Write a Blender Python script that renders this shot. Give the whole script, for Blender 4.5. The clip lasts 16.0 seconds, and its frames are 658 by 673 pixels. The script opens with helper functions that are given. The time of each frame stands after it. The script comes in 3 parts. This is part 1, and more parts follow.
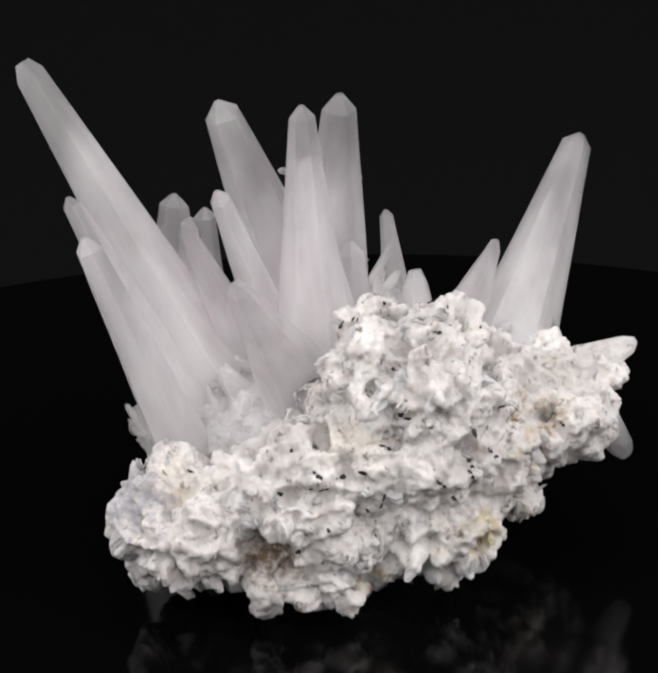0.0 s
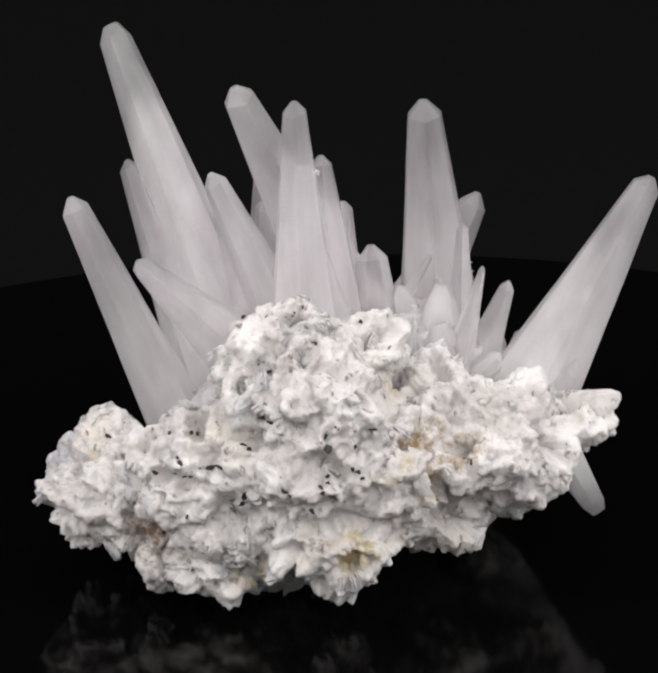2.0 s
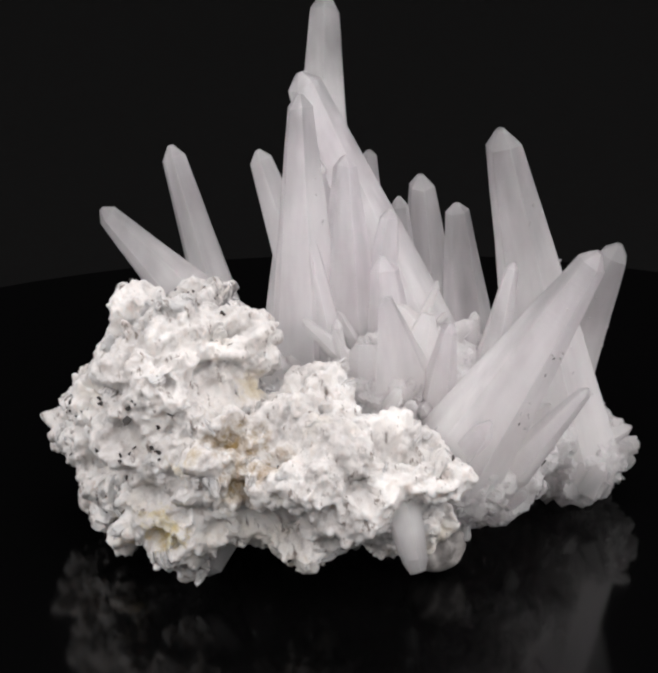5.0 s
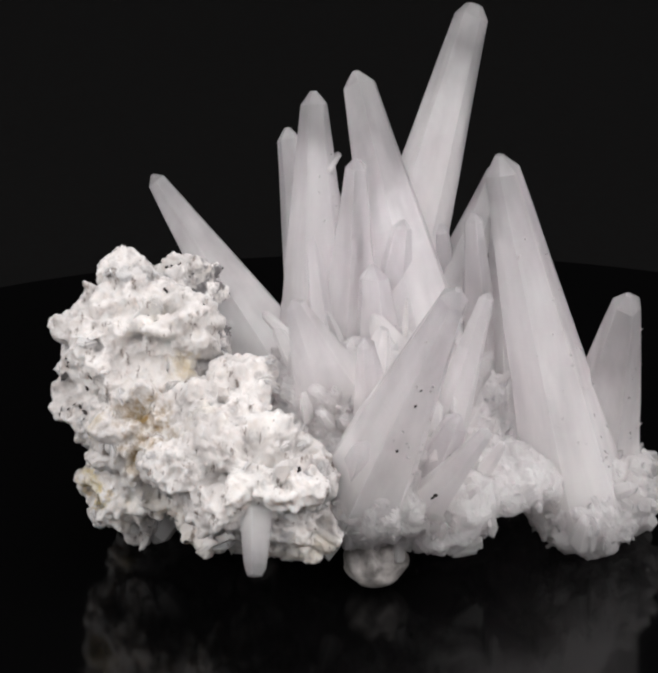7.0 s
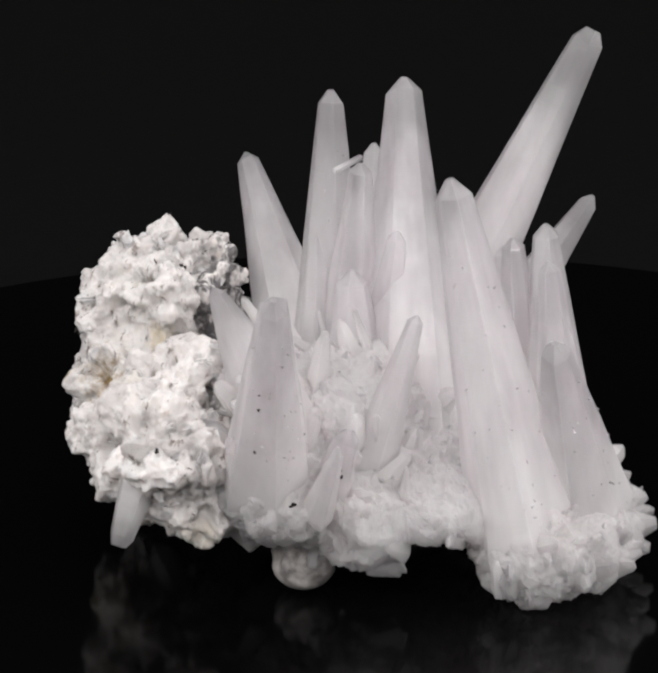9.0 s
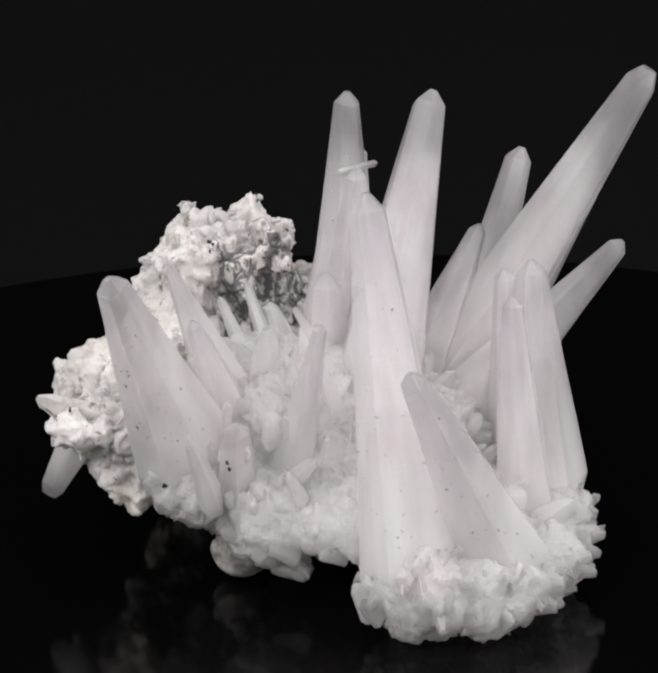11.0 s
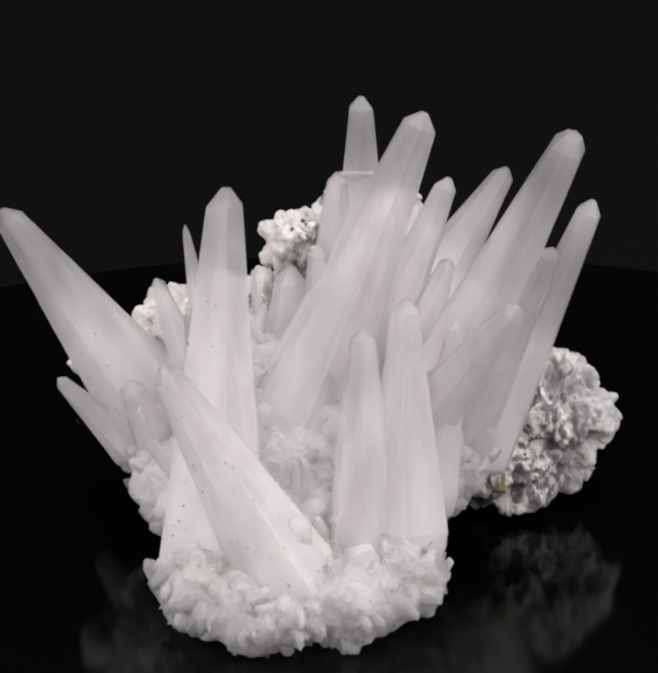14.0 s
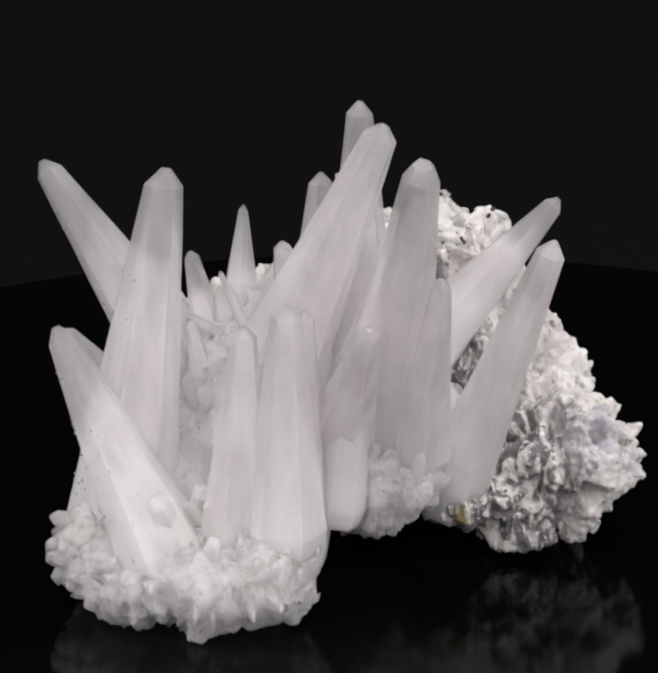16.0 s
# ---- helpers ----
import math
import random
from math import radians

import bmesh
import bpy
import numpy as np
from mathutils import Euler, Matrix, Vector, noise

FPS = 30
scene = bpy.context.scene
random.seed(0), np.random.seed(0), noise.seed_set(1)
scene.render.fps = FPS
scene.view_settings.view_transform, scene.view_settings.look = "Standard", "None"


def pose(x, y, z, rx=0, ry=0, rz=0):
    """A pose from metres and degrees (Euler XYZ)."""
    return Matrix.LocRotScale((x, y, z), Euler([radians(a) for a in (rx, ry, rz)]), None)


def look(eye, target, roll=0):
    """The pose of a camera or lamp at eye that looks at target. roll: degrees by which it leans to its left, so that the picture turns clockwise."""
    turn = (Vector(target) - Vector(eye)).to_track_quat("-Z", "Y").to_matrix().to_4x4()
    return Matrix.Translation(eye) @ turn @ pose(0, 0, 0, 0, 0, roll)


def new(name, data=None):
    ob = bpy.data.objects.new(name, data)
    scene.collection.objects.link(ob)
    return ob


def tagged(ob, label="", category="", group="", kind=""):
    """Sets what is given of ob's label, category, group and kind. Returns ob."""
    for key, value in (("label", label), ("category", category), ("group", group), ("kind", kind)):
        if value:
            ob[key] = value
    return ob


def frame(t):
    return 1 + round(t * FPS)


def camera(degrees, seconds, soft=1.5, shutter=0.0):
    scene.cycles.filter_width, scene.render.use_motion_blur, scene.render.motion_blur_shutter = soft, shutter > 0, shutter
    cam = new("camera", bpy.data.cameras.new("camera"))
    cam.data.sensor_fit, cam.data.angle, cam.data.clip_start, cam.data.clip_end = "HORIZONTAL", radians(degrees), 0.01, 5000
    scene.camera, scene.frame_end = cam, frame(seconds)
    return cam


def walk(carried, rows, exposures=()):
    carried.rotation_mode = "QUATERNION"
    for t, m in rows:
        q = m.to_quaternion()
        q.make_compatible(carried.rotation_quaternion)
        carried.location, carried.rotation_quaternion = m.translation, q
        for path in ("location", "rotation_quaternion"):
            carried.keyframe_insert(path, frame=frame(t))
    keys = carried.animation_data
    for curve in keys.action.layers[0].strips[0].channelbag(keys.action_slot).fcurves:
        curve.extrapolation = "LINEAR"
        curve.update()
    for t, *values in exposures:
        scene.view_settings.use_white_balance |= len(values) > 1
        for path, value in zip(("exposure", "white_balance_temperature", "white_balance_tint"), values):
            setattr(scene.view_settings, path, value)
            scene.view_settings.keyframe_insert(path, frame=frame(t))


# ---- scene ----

# Scale: the specimen is about 13 cm across; z = 0 is the top of the turntable, which turns about the z axis.
RATE = -14.986          # degrees a second, clockwise from above

# ---- camera ----
cam = camera(11.42, 16.0, soft=2.8)
EYE = Vector((0.0, -0.65864, 0.2829))
AHEAD = Vector((-0.00113, 0.94091, -0.33864))
VIEW = look(EYE, EYE + AHEAD, -1.29)
walk(cam, [(0, VIEW), (16, VIEW)])

# ---- world and light ----
world = bpy.data.worlds.new("dark_studio")
scene.world = world
world.use_nodes = True
world.node_tree.nodes["Background"].inputs[0].default_value = (0.9, 0.95, 1.0, 1)
world.node_tree.nodes["Background"].inputs[1].default_value = 0.004


def softbox(name, eye, target, width, height, watts, colour):
    lamp = bpy.data.lights.new(name, "AREA")
    lamp.shape, lamp.size, lamp.size_y = "RECTANGLE", width, height
    lamp.energy, lamp.color = watts, colour
    ob = new(name, lamp)
    ob.matrix_world = look(eye, target)
    return ob


softbox("softbox_lamp", (-0.62, -0.28, 0.42), (0, 0, 0.05), 0.6, 0.6, 3.7, (1.0, 0.955, 0.955))
softbox("softbox_lamp", (0.64, -0.28, 0.40), (0, 0, 0.05), 0.6, 0.6, 3.8, (1.0, 0.95, 0.955))
softbox("softbox_lamp", (0.02, -0.95, 0.62), (0, 0, 0.05), 1.1, 0.6, 6.8, (1.0, 0.955, 0.96))
softbox("softbox_lamp", (0.05, 0.05, 0.8), (0, 0, 0.05), 0.6, 0.5, 2.9, (1.0, 0.96, 0.965))
scene.view_settings.exposure = 0.0


# ---- materials ----
def material(name):
    m = bpy.data.materials.new(name)
    m.use_nodes = True
    return m, m.node_tree.nodes, m.node_tree.links, m.node_tree.nodes["Principled BSDF"]


def texture(nodes, links, scale, detail=4, stretch=None, kind="ShaderNodeTexNoise", rough=0.55):
    """A noise in the thing's own space."""
    co = nodes.new("ShaderNodeTexCoord")
    n = nodes.new(kind)
    n.inputs["Scale"].default_value = scale
    if kind == "ShaderNodeTexNoise":
        n.inputs["Detail"].default_value, n.inputs["Roughness"].default_value = detail, rough
    if stretch:
        mp = nodes.new("ShaderNodeMapping")
        mp.inputs["Scale"].default_value = stretch
        links.new(co.outputs["Object"], mp.inputs[0])
        links.new(mp.outputs[0], n.inputs["Vector"])
    else:
        links.new(co.outputs["Object"], n.inputs["Vector"])
    return n


def ramp(nodes, links, source, *stops):
    r = nodes.new("ShaderNodeValToRGB")
    e = r.color_ramp.elements
    while len(e) < len(stops):
        e.new(0.5)
    for i, (at, c) in enumerate(stops):
        e[i].position = at
        e[i].color = (*c, 1) if isinstance(c, tuple) else (c, c, c, 1)
    links.new(source, r.inputs[0])
    return r


def mix(nodes, links, a, b, fac):
    m = nodes.new("ShaderNodeMix")
    m.data_type = "RGBA"
    for socket, v in ((m.inputs[0], fac), (m.inputs[6], a), (m.inputs[7], b)):
        if isinstance(v, (int, float)):
            socket.default_value = v
        elif isinstance(v, tuple):
            socket.default_value = (*v, 1)
        else:
            links.new(v, socket)
    return m.outputs[2]


def bump(nodes, links, bsdf, *layers):
    last = None
    for height, strength, distance in layers:
        b = nodes.new("ShaderNodeBump")
        b.inputs["Strength"].default_value, b.inputs["Distance"].default_value = strength, distance
        links.new(height, b.inputs["Height"])
        if last:
            links.new(last, b.inputs["Normal"])
        last = b.outputs[0]
    links.new(last, bsdf.inputs["Normal"])


def quartz_material():
    """Milky quartz: cloudy at the root, clearer towards the tip (the mesh's clarity)."""
    m, n, l, b = material("milky_quartz")
    clear = n.new("ShaderNodeAttribute")
    clear.attribute_name = "clarity"
    cloud = texture(n, l, 48, 3)
    veil = texture(n, l, 85, 4, (1, 1, 0.35))
    # streaks and growth lines follow the crystal's own axis
    axis = n.new("ShaderNodeAttribute")
    axis.attribute_name = "axial"

    def axial(scale, detail, stretch):
        mp = n.new("ShaderNodeMapping")
        mp.inputs["Scale"].default_value = stretch
        l.new(axis.outputs["Vector"], mp.inputs[0])
        t = n.new("ShaderNodeTexNoise")
        t.inputs["Scale"].default_value, t.inputs["Detail"].default_value = scale, detail
        l.new(mp.outputs[0], t.inputs["Vector"])
        return t

    streak = axial(130, 3, (1, 1, 0.14))
    vein = axial(700, 4, (1, 1, 0.08))
    stria = axial(520, 3, (0.25, 0.25, 2.6))
    milk = ramp(n, l, cloud.outputs[0], (0.34, (0.965, 0.92, 0.89)), (0.62, (0.98, 0.955, 0.94)))
    pale = ramp(n, l, cloud.outputs[0], (0.38, (0.89, 0.865, 0.89)), (0.60, (0.97, 0.95, 0.965)))
    col = mix(n, l, milk.outputs[0], pale.outputs[0], clear.outputs["Fac"])
    col = mix(n, l, col, (0.84, 0.825, 0.85), ramp(n, l, streak.outputs[0], (0.50, 0.0), (0.70, 0.5)).outputs[0])
    l.new(col, b.inputs["Base Color"])
    b.inputs["Subsurface Weight"].default_value = 1.0
    b.inputs["Subsurface Radius"].default_value = (1.0, 0.95, 0.97)
    b.inputs["Subsurface Scale"].default_value = 0.010
    tr = ramp(n, l, veil.outputs[0], (0.30, 0.80), (0.68, 0.45))
    amount = n.new("ShaderNodeMath")
    amount.operation = "MULTIPLY"
    l.new(tr.outputs[0], amount.inputs[0])
    l.new(ramp(n, l, clear.outputs["Fac"], (0.0, 0.15), (0.4, 0.5), (0.9, 1.0)).outputs[0], amount.inputs[1])
    l.new(amount.outputs[0], b.inputs["Transmission Weight"])
    rg = ramp(n, l, vein.outputs[0], (0.3, 0.32), (0.7, 0.40))
    l.new(rg.outputs[0], b.inputs["Roughness"])
    b.inputs["IOR"].default_value = 1.26
    b.inputs["Specular IOR Level"].default_value = 0.7
    bump(n, l, b, (stria.outputs[0], 0.25, 0.0003), (vein.outputs[0], 0.15, 0.0003), (streak.outputs[0], 0.3, 0.0008), (cloud.outputs[0], 0.4, 0.0012))
    # part of the light goes straight through: little at the cloudy root, more towards the tip, less along the veils
    thin = n.new("ShaderNodeMath")
    thin.operation = "MULTIPLY"
    l.new(ramp(n, l, clear.outputs["Fac"], (0.0, 0.14), (0.35, 0.26), (0.7, 0.34), (1.0, 0.28)).outputs[0], thin.inputs[0])
    depth = n.new("ShaderNodeMath")
    depth.operation = "MULTIPLY"
    l.new(ramp(n, l, veil.outputs[0], (0.36, 1.2), (0.66, 0.75)).outputs[0], depth.inputs[0])
    l.new(ramp(n, l, streak.outputs[0], (0.38, 0.65), (0.66, 1.0)).outputs[0], depth.inputs[1])
    more = n.new("ShaderNodeMath")
    more.operation = "MULTIPLY"
    more.inputs[1].default_value = 1.35
    l.new(depth.outputs[0], more.inputs[0])
    l.new(more.outputs[0], thin.inputs[1])
    straight = n.new("ShaderNodeBsdfTransparent")
    straight.inputs[0].default_value = (0.97, 0.96, 0.98, 1)
    both = n.new("ShaderNodeMixShader")
    l.new(thin.outputs[0], both.inputs[0])
    l.new(b.outputs[0], both.inputs[1])
    l.new(straight.outputs[0], both.inputs[2])
    l.new(both.outputs[0], n["Material Output"].inputs["Surface"])
    return m


def spot(n, l, place, inner, outer):
    """One inside a ball round a place of the thing, fading to nought outside it, with a ragged edge."""
    co = n.new("ShaderNodeTexCoord")
    d = n.new("ShaderNodeVectorMath")
    d.operation = "DISTANCE"
    d.inputs[1].default_value = place
    l.new(co.outputs["Object"], d.inputs[0])
    rag = texture(n, l, 380, 5, None, rough=0.7)
    add = n.new("ShaderNodeMath")
    add.operation = "MULTIPLY_ADD"
    add.inputs[1].default_value = outer * 2.4
    l.new(rag.outputs[0], add.inputs[0])
    l.new(d.outputs["Value"], add.inputs[2])
    r = n.new("ShaderNodeMapRange")
    for k, v in ((1, inner + outer * 0.9), (2, outer * 2.0), (3, 0.9), (4, 0.0)):
        r.inputs[k].default_value = v
    l.new(add.outputs[0], r.inputs[0])
    return r.outputs[0]


def albite_material():
    m, n, l, b = material("white_albite")
    tone = texture(n, l, 55, 6)
    grain = texture(n, l, 420, 6)
    rust = texture(n, l, 38, 5)
    dirt_shade = texture(n, l, 230, 6, None, rough=0.7)
    c = ramp(n, l, tone.outputs[0], (0.34, (0.60, 0.58, 0.565)), (0.58, (0.83, 0.81, 0.785)))
    geo = n.new("ShaderNodeNewGeometry")
    c = mix(n, l, c.outputs[0], (0.55, 0.545, 0.56), ramp(n, l, geo.outputs["Random Per Island"], (0.62, 0.0), (1.0, 0.6)).outputs[0])
    c = mix(n, l, c, (0.84, 0.77, 0.62), ramp(n, l, rust.outputs[0], (0.58, 0.0), (0.74, 0.6)).outputs[0])
    # grey mottling: dirt and the shade of crevices, both put into the colour
    c = mix(n, l, c, (0.36, 0.345, 0.34), ramp(n, l, dirt_shade.outputs[0], (0.52, 0.0), (0.68, 0.65)).outputs[0])
    # scattered dark specks: brown dirt, and the shade inside small pits painted in
    smut_shade = texture(n, l, 300, 5, (1, 1.6, 0.7), rough=0.65)
    c = mix(n, l, c, (0.16, 0.13, 0.11), ramp(n, l, smut_shade.outputs[0], (0.59, 0.0), (0.67, 0.85)).outputs[0])
    # dark grey swirls on the side towards the crystals
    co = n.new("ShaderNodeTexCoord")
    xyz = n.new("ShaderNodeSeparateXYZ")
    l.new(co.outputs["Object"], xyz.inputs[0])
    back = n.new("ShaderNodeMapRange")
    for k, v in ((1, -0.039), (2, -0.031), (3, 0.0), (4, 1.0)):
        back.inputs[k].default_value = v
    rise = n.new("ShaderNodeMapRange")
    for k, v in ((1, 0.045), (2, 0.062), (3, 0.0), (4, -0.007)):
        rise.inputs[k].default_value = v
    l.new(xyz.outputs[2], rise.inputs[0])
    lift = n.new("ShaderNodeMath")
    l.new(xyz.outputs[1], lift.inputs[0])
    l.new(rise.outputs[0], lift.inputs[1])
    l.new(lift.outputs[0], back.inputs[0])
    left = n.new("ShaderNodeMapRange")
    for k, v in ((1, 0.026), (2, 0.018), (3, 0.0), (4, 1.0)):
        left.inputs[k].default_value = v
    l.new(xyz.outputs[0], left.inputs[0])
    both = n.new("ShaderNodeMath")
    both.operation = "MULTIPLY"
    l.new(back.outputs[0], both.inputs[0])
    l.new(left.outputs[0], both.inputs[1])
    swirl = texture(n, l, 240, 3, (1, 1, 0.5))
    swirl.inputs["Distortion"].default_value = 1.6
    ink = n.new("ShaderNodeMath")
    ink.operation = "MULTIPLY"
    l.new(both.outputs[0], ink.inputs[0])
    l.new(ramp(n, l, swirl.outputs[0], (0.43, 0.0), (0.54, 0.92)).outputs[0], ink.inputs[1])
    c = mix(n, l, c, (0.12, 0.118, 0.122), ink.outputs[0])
    for place, inner, outer, colour in (((-0.0135, -0.0515, 0.0180), 0.004, 0.0095, (0.13, 0.07, 0.025)), ((0.0405, -0.0415, 0.0406), 0.001, 0.005, (0.42, 0.31, 0.13)),
                                        ((0.0381, -0.0461, 0.0349), 0.001, 0.006, (0.64, 0.53, 0.30)), ((0.0277, -0.0430, 0.0177), 0.001, 0.006, (0.60, 0.46, 0.20)),
                                        ((0.0283, -0.0480, 0.0375), 0.0005, 0.003, (0.22, 0.14, 0.07)), ((0.0412, -0.0270, 0.0430), 0.001, 0.005, (0.36, 0.24, 0.08)),
                                        ((0.0441, -0.0250, 0.0365), 0.001, 0.005, (0.30, 0.19, 0.07)), ((0.0369, -0.0428, 0.0237), 0.001, 0.005, (0.60, 0.50, 0.22)),
                                        ((0.0280, -0.0240, 0.0480), 0.001, 0.005, (0.62, 0.54, 0.38)), ((-0.0339, -0.0100, 0.0135), 0.001, 0.004, (0.42, 0.32, 0.05)),
                                        ((0.0350, -0.0310, 0.0380), 0.002, 0.0080, (0.30, 0.19, 0.05)), ((0.0370, -0.0300, 0.0310), 0.002, 0.0075, (0.30, 0.19, 0.05)),
                                        ((0.0293, -0.0445, 0.0194), 0.001, 0.006, (0.60, 0.50, 0.20)), ((0.0075, -0.0400, 0.0043), 0.002, 0.008, (0.55, 0.44, 0.16)),
                                        ((-0.0410, -0.0420, 0.0270), 0.007, 0.014, (0.42, 0.42, 0.46)), ((0.0073, -0.0470, 0.0105), 0.001, 0.005, (0.45, 0.35, 0.16))):
        c = mix(n, l, c, colour, spot(n, l, place, inner * 1.1, outer * 1.1))
    l.new(c, b.inputs["Base Color"])
    b.inputs["Roughness"].default_value = 0.75
    b.inputs["Specular IOR Level"].default_value = 0.3
    b.inputs["Subsurface Weight"].default_value = 0.65
    b.inputs["Subsurface Radius"].default_value = (1, 0.9, 0.85)
    b.inputs["Subsurface Scale"].default_value = 0.0026
    bump(n, l, b, (grain.outputs[0], 0.8, 0.0006), (dirt_shade.outputs[0], 0.6, 0.0010))
    return m


def plain_material(name, colour, rough, spec=0.5, scale=80, spread=0.15):
    m, n, l, b = material(name)
    t = texture(n, l, scale, 5)
    lo = tuple(v * (1 - spread) for v in colour)
    hi = tuple(min(1, v * (1 + spread)) for v in colour)
    l.new(ramp(n, l, t.outputs[0], (0.35, lo), (0.65, hi)).outputs[0], b.inputs["Base Color"])
    b.inputs["Roughness"].default_value = rough
    b.inputs["Specular IOR Level"].default_value = spec
    bump(n, l, b, (t.outputs[0], 0.2, 0.0005))
    return m


QUARTZ = quartz_material()
ALBITE = albite_material()
FLECK = plain_material("black_mica", (0.018, 0.015, 0.013), 0.45, 0.5, 900)
PUTTY = plain_material("grey_putty", (0.36, 0.345, 0.33), 0.5, 0.5, 260, 0.5)
ACRYLIC, an, al, ab = material("black_acrylic")
ab.inputs["Specular IOR Level"].default_value = 0.09
ab.inputs["Base Color"].default_value = (0.0015, 0.0015, 0.0016, 1)
smear = texture(an, al, 30, 4)
al.new(ramp(an, al, smear.outputs[0], (0.3, 0.07), (0.7, 0.12)).outputs[0], ab.inputs["Roughness"])
CLOTH = plain_material("black_velvet", (0.0022, 0.00225, 0.0022), 0.95, 0.1, 300)
WALL = plain_material("dark_studio_wall", (0.012, 0.012, 0.013), 0.9, 0.2, 5)


# ---- helpers of this scene ----
def mesh_object(name, bm, mat, parent=None, label="", smooth=False):
    me = bpy.data.meshes.new(name)
    bm.normal_update()
    bm.to_mesh(me)
    bm.free()
    if smooth:
        for p in me.polygons:
            p.use_smooth = True
    me.materials.append(mat)
    ob = new(name, me)
    if parent:
        ob.parent = parent
    if label:
        ob["label"] = label
    return ob


def part(name, bm, mat, parent, label="", smooth=False):
    return mesh_object(name, bm, mat, parent, label, smooth)


def box(bm, lo, hi):
    made = bmesh.ops.create_cube(bm, size=1)["verts"]
    for v in made:
        v.co = Vector([(a + b) / 2 + c * (b - a) for a, b, c in zip(lo, hi, v.co)])
    return made


# ---- setting ----
def setting():
    # a cloth that lies flat and sweeps up behind
    profile = [(-2.45, -0.016), (-1.0, -0.016), (0.10, -0.016)]
    profile += [(0.10 + 0.75 * math.sin(radians(a)), -0.016 + 0.75 * (1 - math.cos(radians(a)))) for a in range(4, 89, 4)]
    profile += [(0.851, 1.2), (0.852, 2.2)]
    bm = bmesh.new()
    rails = [[bm.verts.new((x, y + (0.012 if lower else 0), z - (0.012 if lower else 0))) for y, z in profile] for lower in (False, True) for x in (-2.45, 2.45)]
    top_a, top_b, low_a, low_b = rails
    for k in range(len(profile) - 1):
        bm.faces.new((top_a[k], top_b[k], top_b[k + 1], top_a[k + 1]))
        bm.faces.new((low_a[k], low_a[k + 1], low_b[k + 1], low_b[k]))
        bm.faces.new((top_a[k], top_a[k + 1], low_a[k + 1], low_a[k]))
        bm.faces.new((top_b[k], low_b[k], low_b[k + 1], top_b[k + 1]))
    for k in (0, -1):
        bm.faces.new((top_a[k], low_a[k], low_b[k], top_b[k]))
    tagged(mesh_object("backdrop", bm, CLOTH, None, "", True), "black velvet cloth sweeping up behind the turntable", "backdrop", kind="structure")
    bm = bmesh.new()
    box(bm, (-2.5, -2.5, -0.09), (2.5, 2.5, -0.05))
    tagged(mesh_object("floor", bm, WALL), "dark studio table top under the cloth", "floor", kind="structure")
    for name, lo, hi in (("wall_north", (-2.5, 2.5, -0.05), (2.5, 2.6, 2.4)), ("wall_south", (-2.5, -2.6, -0.05), (2.5, -2.5, 2.4)),
                         ("wall_east", (2.5, -2.6, -0.05), (2.6, 2.6, 2.4)), ("wall_west", (-2.6, -2.6, -0.05), (-2.5, 2.6, 2.4)),
                         ("ceiling", (-2.6, -2.6, 2.4), (2.6, 2.6, 2.5))):
        bm = bmesh.new()
        box(bm, lo, hi)
        tagged(mesh_object(name, bm, WALL), "dark painted studio " + name.split("_")[0], name.split("_")[0], kind="structure")


def turntable():
    """A round glossy black plate on a low drum."""
    top = new("turntable")
    bm = bmesh.new()
    bmesh.ops.create_cone(bm, cap_ends=True, segments=160, radius1=0.194, radius2=0.194, depth=0.008, matrix=Matrix.Translation((0, 0, -0.004)))
    bmesh.ops.bevel(bm, geom=[e for e in bm.edges if abs(e.verts[0].co.z - e.verts[1].co.z) < 1e-6], offset=0.0008, segments=2, affect="EDGES")
    part("plate", bm, ACRYLIC, top)
    bm = bmesh.new()
    bmesh.ops.create_cone(bm, cap_ends=True, segments=96, radius1=0.15, radius2=0.15, depth=0.008, matrix=Matrix.Translation((0, 0, -0.012)))
    part("drum", bm, CLOTH, top, "matt black drum")
    return tagged(top, "round glossy black acrylic turntable plate mirroring the specimen", "turntable")


# ---- the specimen ----
cluster = tagged(new("quartz_cluster"), "milky quartz crystal cluster on white bladed albite matrix", "mineral specimen")
dice = random.Random(7)
grown = []


